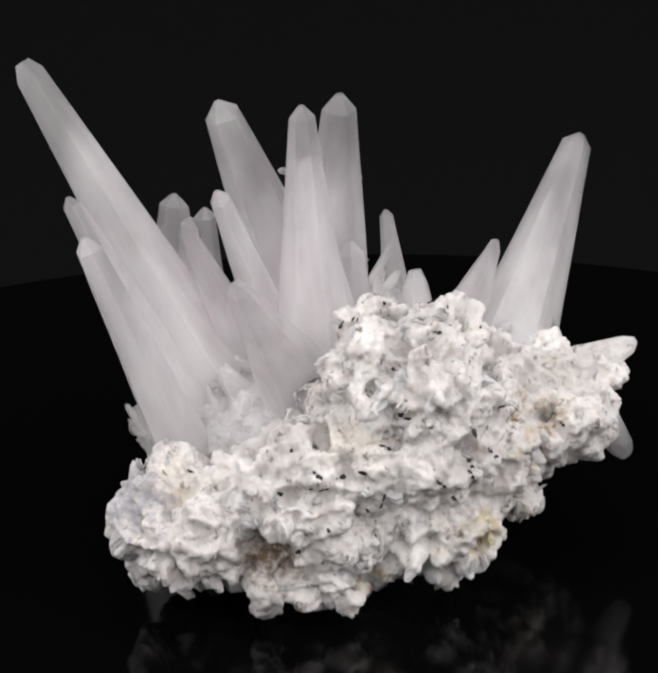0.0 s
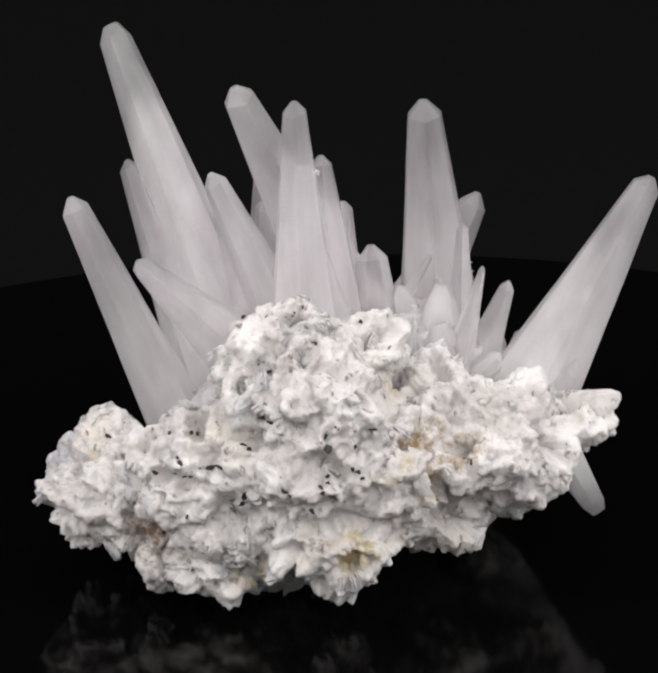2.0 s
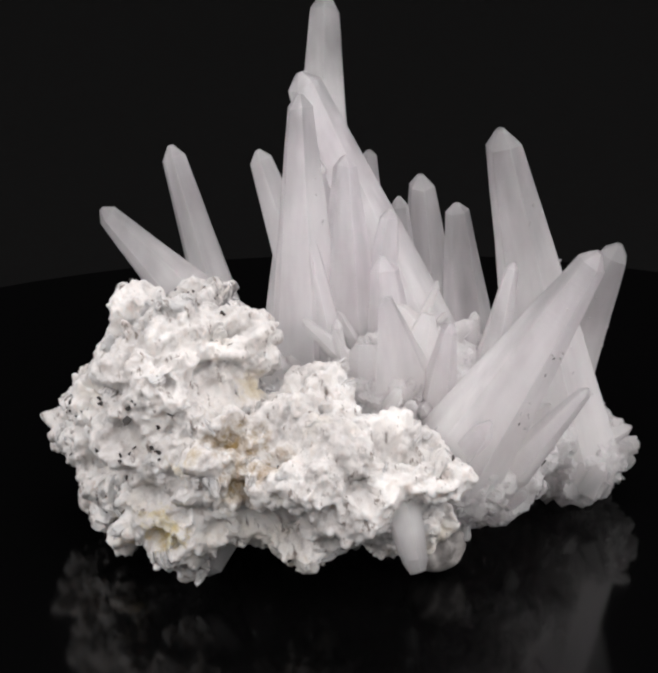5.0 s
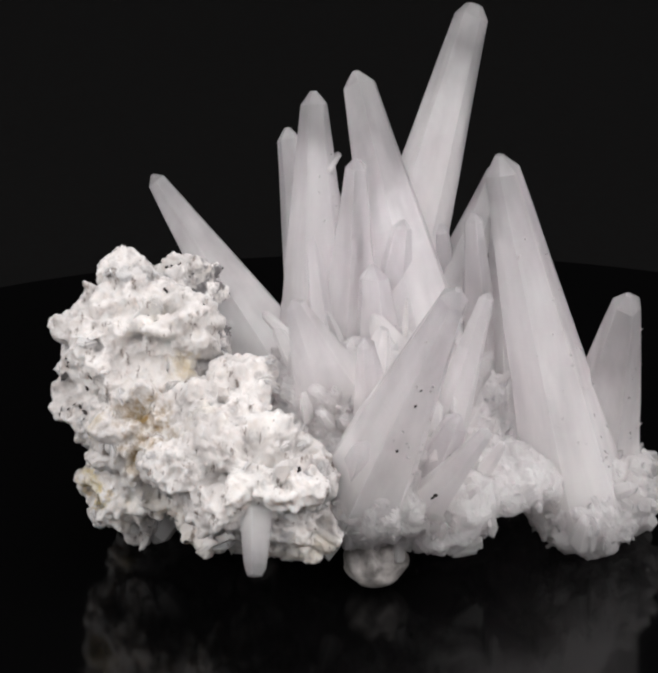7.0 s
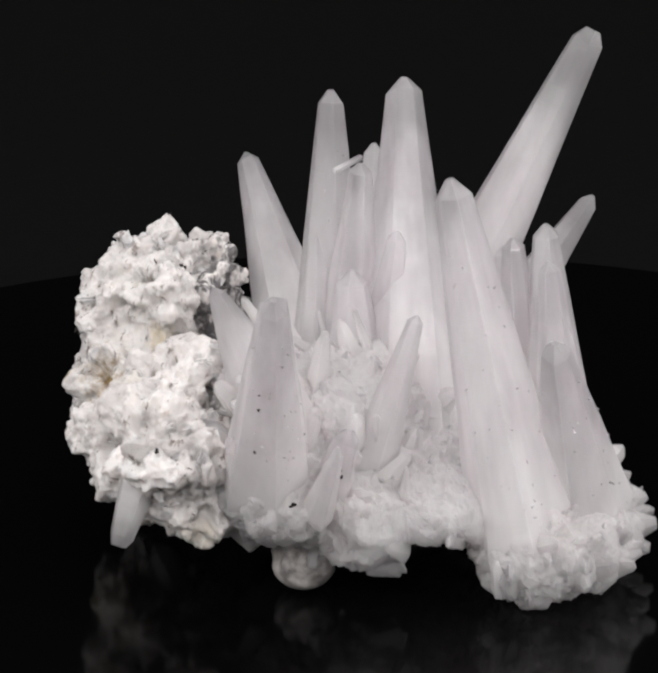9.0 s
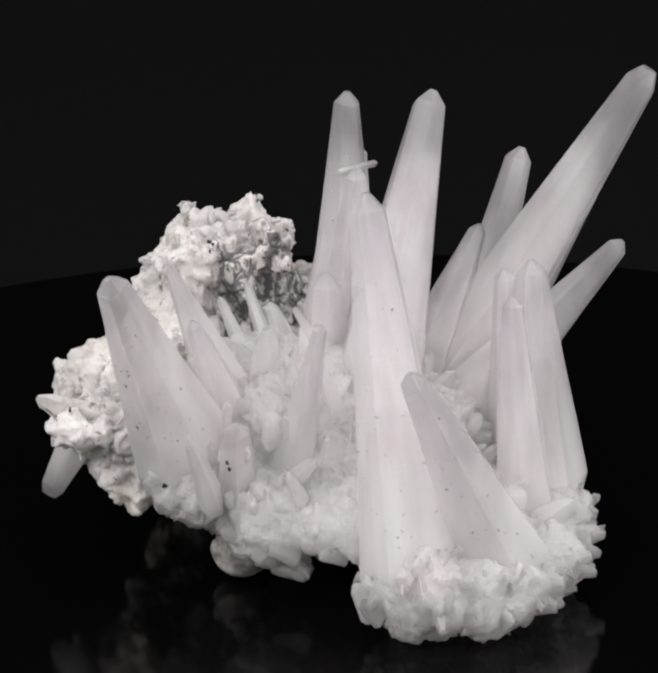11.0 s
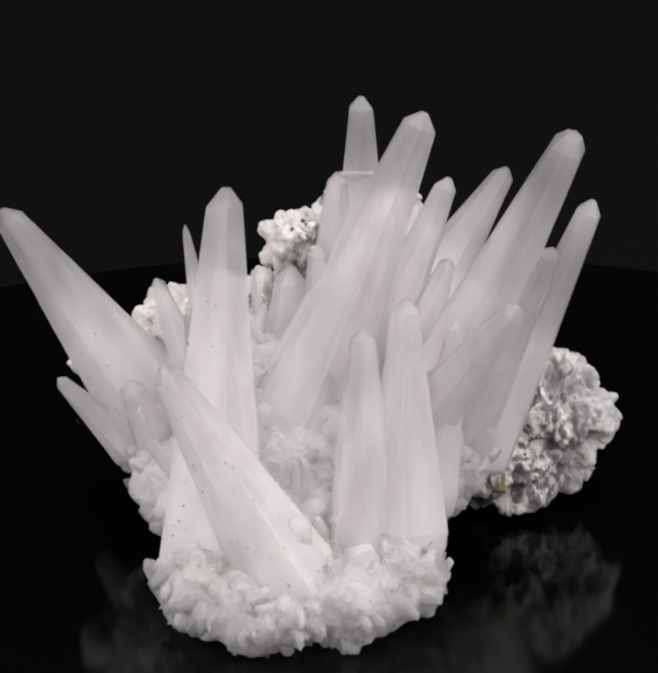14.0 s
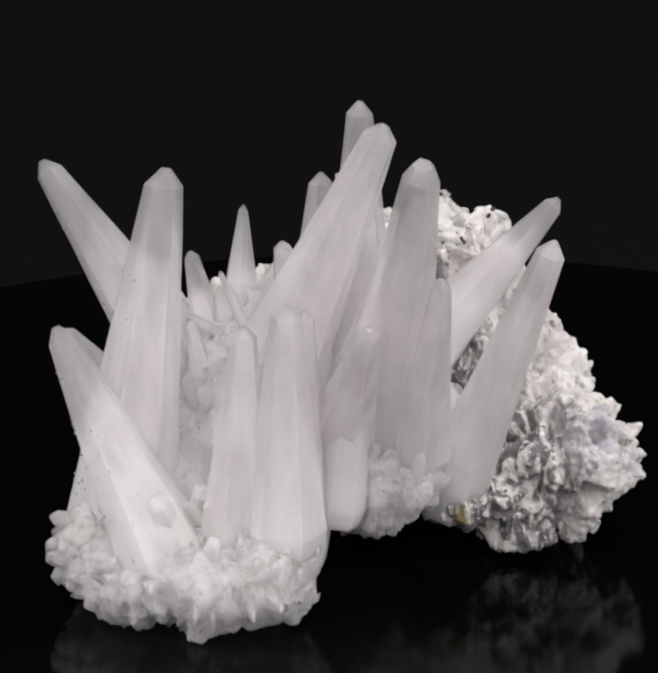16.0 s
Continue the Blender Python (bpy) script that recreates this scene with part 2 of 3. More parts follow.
def crystal(tip, base, wide_tip, wide_base, turn=0, flat=1.0, name="quartz_crystal", tall=0.46, lean=(0, 0), mat=None, label="", blunt=0.24, clarity=1.0, across=None):
    """A tapering six-sided prism from base to tip, with a blunt pyramid on its end and uneven growth steps."""
    tip, base = Vector(tip), Vector(base)
    axis = tip - base
    length = axis.length
    q = axis.to_track_quat("Z", "X").to_matrix()
    if across:
        up = axis.normalized()
        side_on = (Vector(across) - up * up.dot(Vector(across))).normalized()
        q = Matrix((side_on, up.cross(side_on), up)).transposed()
    r0, r1 = wide_base / 1.87, wide_tip / 1.87
    h = tall * wide_tip
    bm = bmesh.new()
    side = [0.88 + 0.24 * dice.random() for _ in range(6)]
    skew = [turn + 60 * i + 16 * (dice.random() - 0.5) for i in range(6)]
    rings = []
    steps = [0.0, 0.1, 0.3, 0.45, 0.6, 0.74, 0.87, 1.0]
    for k, s in enumerate(steps):
        z = s * (length - h)
        r = (r0 + (r1 - r0) * s) * (0.8 if k == 0 else 1.0)
        ring = []
        for i in range(6):
            a = radians(skew[i])
            wob = side[i] * (1 + (0.035 * (dice.random() - 0.5) if 0 < k < 7 else 0))
            drop = (0.35 * (dice.random() - 0.5) * h) if k == 7 else 0
            ring.append(bm.verts.new((r * wob * math.cos(a), r * wob * flat * math.sin(a), z + drop)))
        rings.append(ring)
    off = Vector((lean[0] * r1, lean[1] * r1, 0))
    crown = [bm.verts.new(Vector((blunt * r1 * side[i] * math.cos(radians(skew[i])), blunt * r1 * flat * math.sin(radians(skew[i])), length - 0.06 * h * dice.random())) + off) for i in range(6)]
    rings.append(crown)
    for a, b in zip(rings, rings[1:]):
        for i in range(6):
            bm.faces.new((a[i], a[(i + 1) % 6], b[(i + 1) % 6], b[i]))
    bm.faces.new(crown)
    bm.faces.new(list(reversed(rings[0])))
    sharp = [e for e in bm.edges if not e.is_boundary and e.calc_face_angle(0) > 0.3]
    bmesh.ops.bevel(bm, geom=sharp, offset=min(0.0007, 0.11 * wide_tip), segments=2, affect="EDGES", clamp_overlap=True)
    layer = bm.verts.layers.float.new("clarity")
    own = bm.verts.layers.float_vector.new("axial")
    seat = Vector((dice.random(), dice.random(), dice.random()))
    for v in bm.verts:
        v[layer] = clarity * min(1.0, max(0.0, v.co.z / length))
        v[own] = v.co + seat
    bmesh.ops.transform(bm, matrix=Matrix.Translation(base) @ q.to_4x4(), verts=bm.verts)
    grown.append(part(name, bm, mat or QUARTZ, cluster, label))
    return grown[-1]


def crystals():
    crystal((-0.0646, 0.0172, 0.1030), (-0.0171, 0.0011, 0.0212), 0.0071, 0.0222, 10, blunt=0.5)
    crystal((-0.0230, 0.0002, 0.0981), (0.0042, 0.0278, 0.0124), 0.0068, 0.0265, 25)
    crystal((-0.0055, -0.0045, 0.0982), (-0.0030, -0.0045, 0.0170), 0.0056, 0.0235, 0)
    crystal((0.0027, 0.0367, 0.0890), (-0.0018, 0.0540, 0.0060), 0.0076, 0.0245, 15)
    crystal((0.0558, 0.0399, 0.0779), (0.0342, 0.0135, 0.0235), 0.0060, 0.0225, 5)
    crystal((-0.0502, -0.0228, 0.0765), (-0.0269, -0.0099, 0.0131), 0.0056, 0.0146, 20)
    crystal((-0.0234, -0.0095, 0.0816), (-0.0042, 0.0065, 0.0227), 0.0046, 0.0163, 0)
    crystal((0.0353, 0.0013, 0.0662), (0.0255, 0.0084, 0.0392), 0.0034, 0.0165, 0, 0.42, across=(-0.5, 0.866, 0))
    crystal((-0.0191, -0.0450, 0.0735), (-0.0031, -0.0095, 0.0334), 0.0046, 0.0205, 12)
    crystal((0.0123, 0.0365, 0.0623), (0.0165, 0.0259, 0.0255), 0.0029, 0.0102, 0)
    crystal((0.0627, -0.0004, 0.0174), (0.0551, -0.0016, 0.0292), 0.0050, 0.0078, 0, blunt=0.6)
    crystal((0.0417, 0.0427, 0.0438), (0.0334, 0.0270, 0.0225), 0.0026, 0.0085, 0, 0.7)
    crystal((0.0020, 0.0639, 0.0602), (-0.0225, 0.0520, 0.0110), 0.0060, 0.0215, 0)
    crystal((-0.0562, 0.0246, 0.0689), (-0.0182, 0.0124, 0.0248), 0.0043, 0.0182, 0)
    crystal((-0.0556, 0.0077, 0.0758), (-0.0269, -0.0024, 0.0244), 0.0042, 0.0152, 0)
    crystal((-0.0341, 0.0302, 0.0690), (-0.0356, 0.0332, 0.0170), 0.0056, 0.0185, 0)
    crystal((-0.0278, 0.0365, 0.0636), (-0.0290, 0.0410, 0.0120), 0.0045, 0.0144, 30)
    crystal((-0.0305, 0.0240, 0.0655), (-0.0320, 0.0270, 0.0120), 0.0043, 0.0134, 30)
    crystal((-0.0378, 0.0147, 0.0603), (-0.0335, 0.0195, 0.0195), 0.0043, 0.0120, 10)
    crystal((-0.0312, 0.0060, 0.0695), (-0.0112, 0.0038, 0.0214), 0.0033, 0.0169, 0)
    crystal((-0.0047, 0.0047, 0.0842), (0.0017, 0.0033, 0.0242), 0.0045, 0.0180, 20)
    crystal((-0.0107, -0.0006, 0.0832), (-0.0022, -0.0006, 0.0820), 0.0015, 0.0014, 0)
    crystal((0.0341, 0.0157, 0.0586), (0.0241, 0.0150, 0.0325), 0.0031, 0.0101, 0)
    crystal((-0.0263, 0.0340, 0.0305), (-0.0147, 0.0306, 0.0185), 0.0025, 0.0047, 0)
    crystal((-0.0122, 0.0372, 0.0339), (-0.0120, 0.0370, 0.0200), 0.0024, 0.0041, 0)
    crystal((-0.0051, 0.0146, 0.0712), (-0.0041, 0.0077, 0.0257), 0.0040, 0.0180, 0)
    crystal((-0.0013, -0.0049, 0.0709), (0.0065, 0.0012, 0.0302), 0.0028, 0.0089, 0)
    crystal((0.0040, 0.0100, 0.0640), (0.0045, 0.0120, 0.0260), 0.0060, 0.0150, 15)
    crystal((0.0130, 0.0080, 0.0450), (0.0120, 0.0100, 0.0250), 0.0050, 0.0130, 40)
    crystal((-0.0140, 0.0120, 0.0660), (-0.0090, 0.0130, 0.0230), 0.0060, 0.0160, 5)
    crystal((0.0224, -0.0345, 0.0045), (0.0200, -0.0270, 0.0180), 0.0050, 0.0090, 0)
    crystal((0.0480, 0.0200, 0.0420), (0.0330, 0.0120, 0.0220), 0.0060, 0.0130, 10)
    crystal((0.0440, 0.0040, 0.0400), (0.0330, 0.0090, 0.0220), 0.0070, 0.0130, 30)
    crystal((0.0300, 0.0340, 0.0420), (0.0270, 0.0220, 0.0160), 0.0050, 0.0120, 0)
    crystal((0.0650, 0.0049, 0.0418), (0.0500, 0.0064, 0.0335), 0.0038, 0.0115, 0, 0.28, blunt=0.35, tall=0.5, mat=ALBITE, across=(0, 0.3, 1))
    crystal((0.0258, -0.0005, 0.0530), (0.0270, 0.0012, 0.0280), 0.0060, 0.0140, 0, 0.40, clarity=0.4, across=(0.51, 0.86, 0), blunt=0.6)
    crystal((0.0181, 0.0158, 0.0552), (0.0190, 0.0110, 0.0310), 0.0066, 0.0165, 0, 0.5, clarity=0.4, across=(0.8, 0.6, 0), blunt=0.5)
    crystal((-0.0228, 0.0550, 0.0290), (-0.0205, 0.0500, 0.0130), 0.0048, 0.0070, 10, blunt=0.75, tall=0.3, clarity=0.3)
    crystal((-0.0225, -0.0480, 0.0100), (-0.0110, -0.0400, 0.0150), 0.0065, 0.0120, 25, 0.7, blunt=0.6, tall=0.3, clarity=0.3)
    # a spray of flat blades that fan out from one root
    root = Vector((0.0311, 0.0141, 0.0205))
    front, aside, up = Vector((0.93, 0.36, 0)), Vector((-0.36, 0.93, 0)), Vector((0, 0, 1))
    for angle, reach, wide, lift in ((4, 0.019, 0.0050, 0.25), (16, 0.023, 0.0060, 0.10), (27, 0.017, 0.0040, 0.55), (38, 0.026, 0.0060, 0.15), (52, 0.020, 0.0070, 0.35),
                                     (66, 0.024, 0.0050, 0.05), (80, 0.017, 0.0070, 0.60), (104, 0.019, 0.0070, 0.30), (122, 0.017, 0.0080, 0.55), (140, 0.020, 0.0060, 0.20),
                                     (157, 0.017, 0.0060, 0.45), (171, 0.019, 0.0040, 0.50), (184, 0.017, 0.0055, 0.30), (-14, 0.016, 0.0060, 0.35)):
        a = radians(angle)
        way = (aside * math.cos(a) + up * math.sin(a) + front * lift).normalized()
        crystal(root + way * reach, root + way * 0.002, wide * 0.6, wide * 1.25, angle, 0.45, clarity=0.35, across=front.cross(way), blunt=0.45)


def undergrowth(ground):
    """Stout crystals packed side by side over the base, most of them buried, that fan out from its middle."""
    rng = np.random.default_rng(31)
    place, normal = spread(ground, 700, rng)
    kept = []
    for p, n in zip(place, normal):
        if p[1] < -0.012 or p[2] < 0.009 or n[2] < 0.05 or (p[0] > 0.036 and p[2] < 0.028) or len(kept) > 105:
            continue
        if any((Vector(p) - k).length < 0.0042 for k in kept):
            continue
        kept.append(Vector(p))
        out = Vector((p[0], p[1] - 0.015, 0)) * 18 + Vector((0, 0, 0.75)) + Vector(n) * 0.45 + Vector(rng.normal(size=3)) * 0.18
        out.normalize()
        wide = float(rng.uniform(0.0026, 0.0068))
        rise = float(rng.uniform(0.0015, 0.0065)) * (1.8 if n[2] > 0.6 and p[1] < 0.045 else 1.0)
        top = Vector(p) + out * rise
        foot = Vector(p) - out * float(rng.uniform(0.004, 0.008))
        foot.z = max(foot.z, p[2] - 0.003)
        crystal(top, foot, wide * 0.55, wide * 1.2, float(rng.uniform(0, 60)), float(rng.uniform(0.35, 0.9)), clarity=0.3)


def rim_blades(ground):
    """Jagged flat blades round the foot of the tall crystals, splayed outwards."""
    rng = np.random.default_rng(5)
    for _ in range(46):
        a = radians(float(rng.uniform(-35, 205)))
        way = Vector((math.cos(a), math.sin(a), 0))
        far = Vector((-0.012, 0.047, float(rng.uniform(0.003, 0.017)))) + way * 0.035
        _, p, n, _ = ground.closest_point_on_mesh(far)
        out = (way + n * 0.5 + Vector((0, 0, float(rng.uniform(-0.25, 0.7)))) + 0.2 * Vector(rng.normal(size=3))).normalized()
        wide = float(rng.uniform(0.0034, 0.0075))
        top = p + out * float(rng.uniform(0.0002, 0.0026))
        top.z = max(top.z, 0.0015)
        foot = p - out * 0.005
        foot.z = max(foot.z, 0.003)
        crystal(top, foot, wide * 0.6, wide * 1.2, float(rng.uniform(0, 60)), float(rng.uniform(0.3, 0.6)), clarity=0.4, blunt=0.6)


def lump_mesh(name, lumps, voxel, rough, knob, fine, grain, squash, mat, label="", smooth=True, leaf=(90, 0.0014, 0.0010), pit=0.0, hollows=(), soften=0):
    """Ellipsoids melted into one rock, then roughened by noise at three scales."""
    bm = bmesh.new()
    for cx, cy, cz, rx, ry, rz in lumps:
        bmesh.ops.create_icosphere(bm, subdivisions=3, radius=1, matrix=Matrix.LocRotScale((cx, cy, cz), None, (rx, ry, rz)))
    me = bpy.data.meshes.new(name)
    bm.to_mesh(me)
    bm.free()
    raw = new(name + "_core", me)
    mod = raw.modifiers.new("remesh", "REMESH")
    mod.mode, mod.voxel_size = "VOXEL", voxel
    bpy.context.view_layer.update()
    done = bpy.data.meshes.new_from_object(raw.evaluated_get(bpy.context.evaluated_depsgraph_get()))
    bpy.data.objects.remove(raw)
    count = len(done.vertices)
    co = np.empty(count * 3)
    no = np.empty(count * 3)
    done.vertices.foreach_get("co", co)
    done.vertices.foreach_get("normal", no)
    co, no = co.reshape(-1, 3), no.reshape(-1, 3)
    for i in range(count):
        p = Vector(co[i])
        a = (noise.noise(p * 95) + 0.5 * noise.noise(p * 210)) * rough
        q = p + noise.noise_vector(p * 70) * 0.006
        near = noise.voronoi(q * 105)[0]
        a += (min(near[1] - near[0], 0.45) - 0.25) * knob
        # stacked leaves, turned another way in each cell
        cell = noise.voronoi(q * leaf[0])[1][0]
        lie = noise.noise_vector(cell * 51.7 + Vector((3, 1, 2))).normalized()
        phase = p.dot(lie) / leaf[1] + 0.6 * noise.noise(p * 240)
        a += (phase - math.floor(phase) - 0.5) * leaf[2] * max(0.25, min(1.0, 0.6 + 1.6 * noise.noise(p * 60)))
        hole = noise.noise(p * 140 + Vector((7, 3, 5)))
        a -= pit * max(0.0, min(1.0, (hole - 0.22) / 0.2))
        for place, wide, deep in hollows:
            d = (p - Vector(place)).length / wide + 0.35 * noise.noise(p * 260)
            if d < 1:
                a -= deep * (1 - d * d)
        co[i] += no[i] * a
    # worn soft: each point drawn towards the mean of its neighbours
    ends = np.empty(len(done.edges) * 2, dtype=np.int64)
    done.edges.foreach_get("vertices", ends)
    ends = ends.reshape(-1, 2)
    near = np.bincount(ends.ravel(), minlength=count)[:, None]
    for _ in range(soften):
        total = np.stack([np.bincount(ends[:, 0], co[ends[:, 1], k], count) + np.bincount(ends[:, 1], co[ends[:, 0], k], count) for k in range(3)], 1)
        co = co * 0.4 + 0.6 * total / np.maximum(near, 1)
    # wool and crumbs: fine relief laid over the worn form
    done.vertices.foreach_set("co", co.ravel())
    done.update()
    done.vertices.foreach_get("normal", no.reshape(-1))
    for i in range(count):
        p = Vector(co[i])
        q = p + noise.noise_vector(p * 160) * 0.002
        a = noise.fractal(Vector((q.x * grain, q.y * grain, q.z * grain * squash)), 0.8, 2.1, 4) * fine
        near = noise.voronoi(q * grain * 1.3)[0]
        a += (0.4 - near[0]) * fine * 0.9
        co[i] += no[i] * a
    co[:, 2] = np.maximum(co[:, 2], 0.0005)
    done.vertices.foreach_set("co", co.ravel())
    for p in done.polygons:
        p.use_smooth = smooth
    done.update()
    done.materials.append(mat)
    ob = new(name, done)
    ob.parent = cluster
    if label:
        ob["label"] = label
    return ob


def matrix_rock():
    white = [(-0.030, -0.040, 0.020, 0.0160, 0.0172, 0.0145), (-0.005, -0.041, 0.026, 0.021, 0.0170, 0.017),
             (0.014, -0.037, 0.036, 0.021, 0.0185, 0.019), (0.008, -0.0405, 0.052, 0.0100, 0.0115, 0.0118), (0.017, -0.041, 0.0525, 0.0115, 0.0125, 0.0112),
             (0.0215, -0.0285, 0.0535, 0.0105, 0.0100, 0.0100), (0.0074, -0.0294, 0.0581, 0.0080, 0.0080, 0.0075), (0.021, -0.042, 0.047, 0.0105, 0.013, 0.0135), (0.030, -0.028, 0.032, 0.0125, 0.0155, 0.015), (0.045, -0.008, 0.033, 0.0145, 0.020, 0.0115), (0.034, -0.014, 0.041, 0.0115, 0.0115, 0.0105), (0.042, 0.000, 0.0220, 0.0110, 0.0110, 0.0085),
             (-0.027, -0.026, 0.012, 0.012, 0.012, 0.009), (-0.026, -0.011, 0.018, 0.010, 0.010, 0.008), (0.055, 0.005, 0.035, 0.007, 0.007, 0.0055),
             (-0.015, -0.0480, 0.0085, 0.0040, 0.0040, 0.0050), (-0.004, -0.049, 0.010, 0.0085, 0.006, 0.006), (0.030, -0.014, 0.019, 0.014, 0.014, 0.0105), (0.019, -0.037, 0.0190, 0.0155, 0.0145, 0.0120)]
    clear = [(0.033, 0.016, 0.0245, 0.0125, 0.0125, 0.0100), (0.030, 0.012, 0.0250, 0.0125, 0.014, 0.0125), (0.020, 0.025, 0.0190, 0.013, 0.014, 0.0110), (-0.015, 0.055, 0.010, 0.017, 0.0125, 0.0098),
             (-0.003, 0.054, 0.0115, 0.0125, 0.0135, 0.0112), (-0.027, 0.047, 0.010, 0.012, 0.012, 0.0098), (-0.032, 0.037, 0.0120, 0.0125, 0.012, 0.0105), (-0.003, 0.005, 0.027, 0.031, 0.033, 0.016),
             (0.010, 0.014, 0.036, 0.0165, 0.0165, 0.0135), (0.021, 0.003, 0.037, 0.0130, 0.0130, 0.0120), (0.000, 0.035, 0.020, 0.021, 0.019, 0.0085), (-0.012, 0.032, 0.018, 0.022, 0.020, 0.0085), (-0.022, 0.004, 0.0215, 0.015, 0.017, 0.010),
             (0.004, -0.034, 0.011, 0.014, 0.011, 0.0085)]
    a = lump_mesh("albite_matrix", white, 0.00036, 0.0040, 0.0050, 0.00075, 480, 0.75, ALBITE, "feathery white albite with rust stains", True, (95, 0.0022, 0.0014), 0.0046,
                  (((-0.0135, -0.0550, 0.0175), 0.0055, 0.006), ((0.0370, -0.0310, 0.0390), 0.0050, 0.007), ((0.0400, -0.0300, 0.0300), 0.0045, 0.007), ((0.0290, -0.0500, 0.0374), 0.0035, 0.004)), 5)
    b = lump_mesh("quartz_base", clear, 0.0006, 0.0014, 0.0010, 0.0012, 230, 0.7, QUARTZ, "drusy milky quartz base", False, (120, 0.0050, 0.0034), 0.0, (), 1)
    even_clarity(b.data, 0.25)
    return a, b


def spread(ob, count, rng):
    """Random places on a mesh, even over its area, with their normals."""
    me = ob.data
    me.calc_loop_triangles()
    tri = np.empty(len(me.loop_triangles) * 3, dtype=np.int64)
    me.loop_triangles.foreach_get("vertices", tri)
    co = np.empty(len(me.vertices) * 3)
    me.vertices.foreach_get("co", co)
    p = co.reshape(-1, 3)[tri.reshape(-1, 3)]
    n = np.cross(p[:, 1] - p[:, 0], p[:, 2] - p[:, 0])
    size = np.linalg.norm(n, axis=1)
    pick = rng.choice(len(p), count, p=size / size.sum())
    w = rng.dirichlet((1, 1, 1), count)
    return (p[pick] * w[:, :, None]).sum(1), n[pick] / size[pick][:, None]


def even_clarity(me, value):
    layer = me.attributes.new("clarity", "FLOAT", "POINT")
    layer.data.foreach_set("value", [value] * len(me.vertices))


def stuff_mesh(name, verts, faces, mat, label):
    me = bpy.data.meshes.new(name)
    me.from_pydata(verts, [], faces)
    me.materials.append(mat)
    ob = new(name, me)
    ob.parent = cluster
    ob["kind"], ob["label"] = "stuff", label
    if mat is QUARTZ:
        even_clarity(me, 0.5)
    return ob


def points(name, place, normal, low, high, rng, mat, label, jitter=0.55, thin=0.16, thick=0.32):
    """Small six-sided crystal points growing out of a surface."""
    verts, faces = [], []
    for p, n in zip(place, normal):
        n = (Vector(n) + jitter * Vector(rng.normal(size=3))).normalized()
        u = n.orthogonal().normalized()
        v = n.cross(u)
        tall = float(rng.uniform(low, high))
        r = tall * float(rng.uniform(thin, thick))
        spin = float(rng.uniform(0, 1))
        first = len(verts)
        for z, rr in ((-0.5, 1.2), (0.25, 0.9)):
            for i in range(6):
                a = radians(60 * i) + spin
                verts.append(Vector(p) + n * (z * tall) + (u * math.cos(a) + v * math.sin(a)) * r * rr)
        verts.append(Vector(p) + n * (tall * 0.25 + r * 1.7))
        for i in range(6):
            j = (i + 1) % 6
            faces.append((first + i, first + j, first + 6 + j, first + 6 + i))
            faces.append((first + 6 + i, first + 6 + j, first + 12))
    return stuff_mesh(name, verts, faces, mat, label)


def leaves(ground):
    """Books of thin albite leaves that stand on edge in the rock, each book turned its own way."""
    rng = np.random.default_rng(17)
    place, normal = spread(ground, 1500, rng)
    verts, faces = [], []
    for p, n in zip(place, normal):
        p, n = Vector(p), Vector(n)
        if noise.noise(p * 62 + Vector((4, 8, 1))) < 0.02 or (p.x > 0.032 and rng.random() < 0.5):
            continue
        lie = noise.noise_vector(p * 85 + Vector((9, 4, 6))).normalized()
        flat = (lie - n * lie.dot(n) * 0.8 + 0.15 * Vector(rng.normal(size=3))).normalized()
        out = (n - flat * n.dot(flat)).normalized()
        side = flat.cross(out)
        size = float(rng.uniform(0.0006, 0.0014))
        gap = float(rng.uniform(0.0003, 0.0005))
        for k in range(int(rng.integers(2, 6))):
            mid = p + flat * (k * gap) - out * size * float(rng.uniform(0.55, 0.85)) + side * size * 0.2 * float(rng.normal())
            thick = gap * float(rng.uniform(0.22, 0.36))
            first = len(verts)
            bow = float(rng.normal()) * 0.12
            for i in range(9):
                a = 2 * math.pi * i / 9
                r = size * float(rng.uniform(0.8, 1.12))
                at = mid + out * (r * math.cos(a)) + side * (r * 1.9 * math.sin(a)) + flat * (bow * size * math.cos(2 * a))
                verts.extend((at + flat * thick, at - flat * thick))
            verts.extend((mid + flat * thick * 1.8, mid - flat * thick * 1.8))
            for i in range(9):
                j = (i + 1) % 9
                faces.append((first + 2 * i, first + 2 * i + 1, first + 2 * j + 1, first + 2 * j))
                faces.append((first + 18, first + 2 * i, first + 2 * j))
                faces.append((first + 19, first + 2 * j + 1, first + 2 * i + 1))
    keep = np.array([v[:] for v in verts])
    keep[:, 2] = np.maximum(keep[:, 2], 0.0004)
    stuff_mesh("albite_leaves", keep.tolist(), faces, ALBITE, "stacked thin white albite leaves standing on edge")


def druse(ground):
    """Blunt points that grow out of the base, away from its middle."""
    rng = np.random.default_rng(9)
    place, normal = spread(ground, 460, rng)
    out = place - np.array((0.0, 0.015, 0.018))
    out /= np.linalg.norm(out, axis=1)[:, None]
    points("drusy_quartz", place, normal * 0.6 + out * 0.6 + np.array((0, 0, 0.3)), 0.0014, 0.0038, rng, QUARTZ, "crust of small milky quartz points", 0.5, 0.14, 0.28)


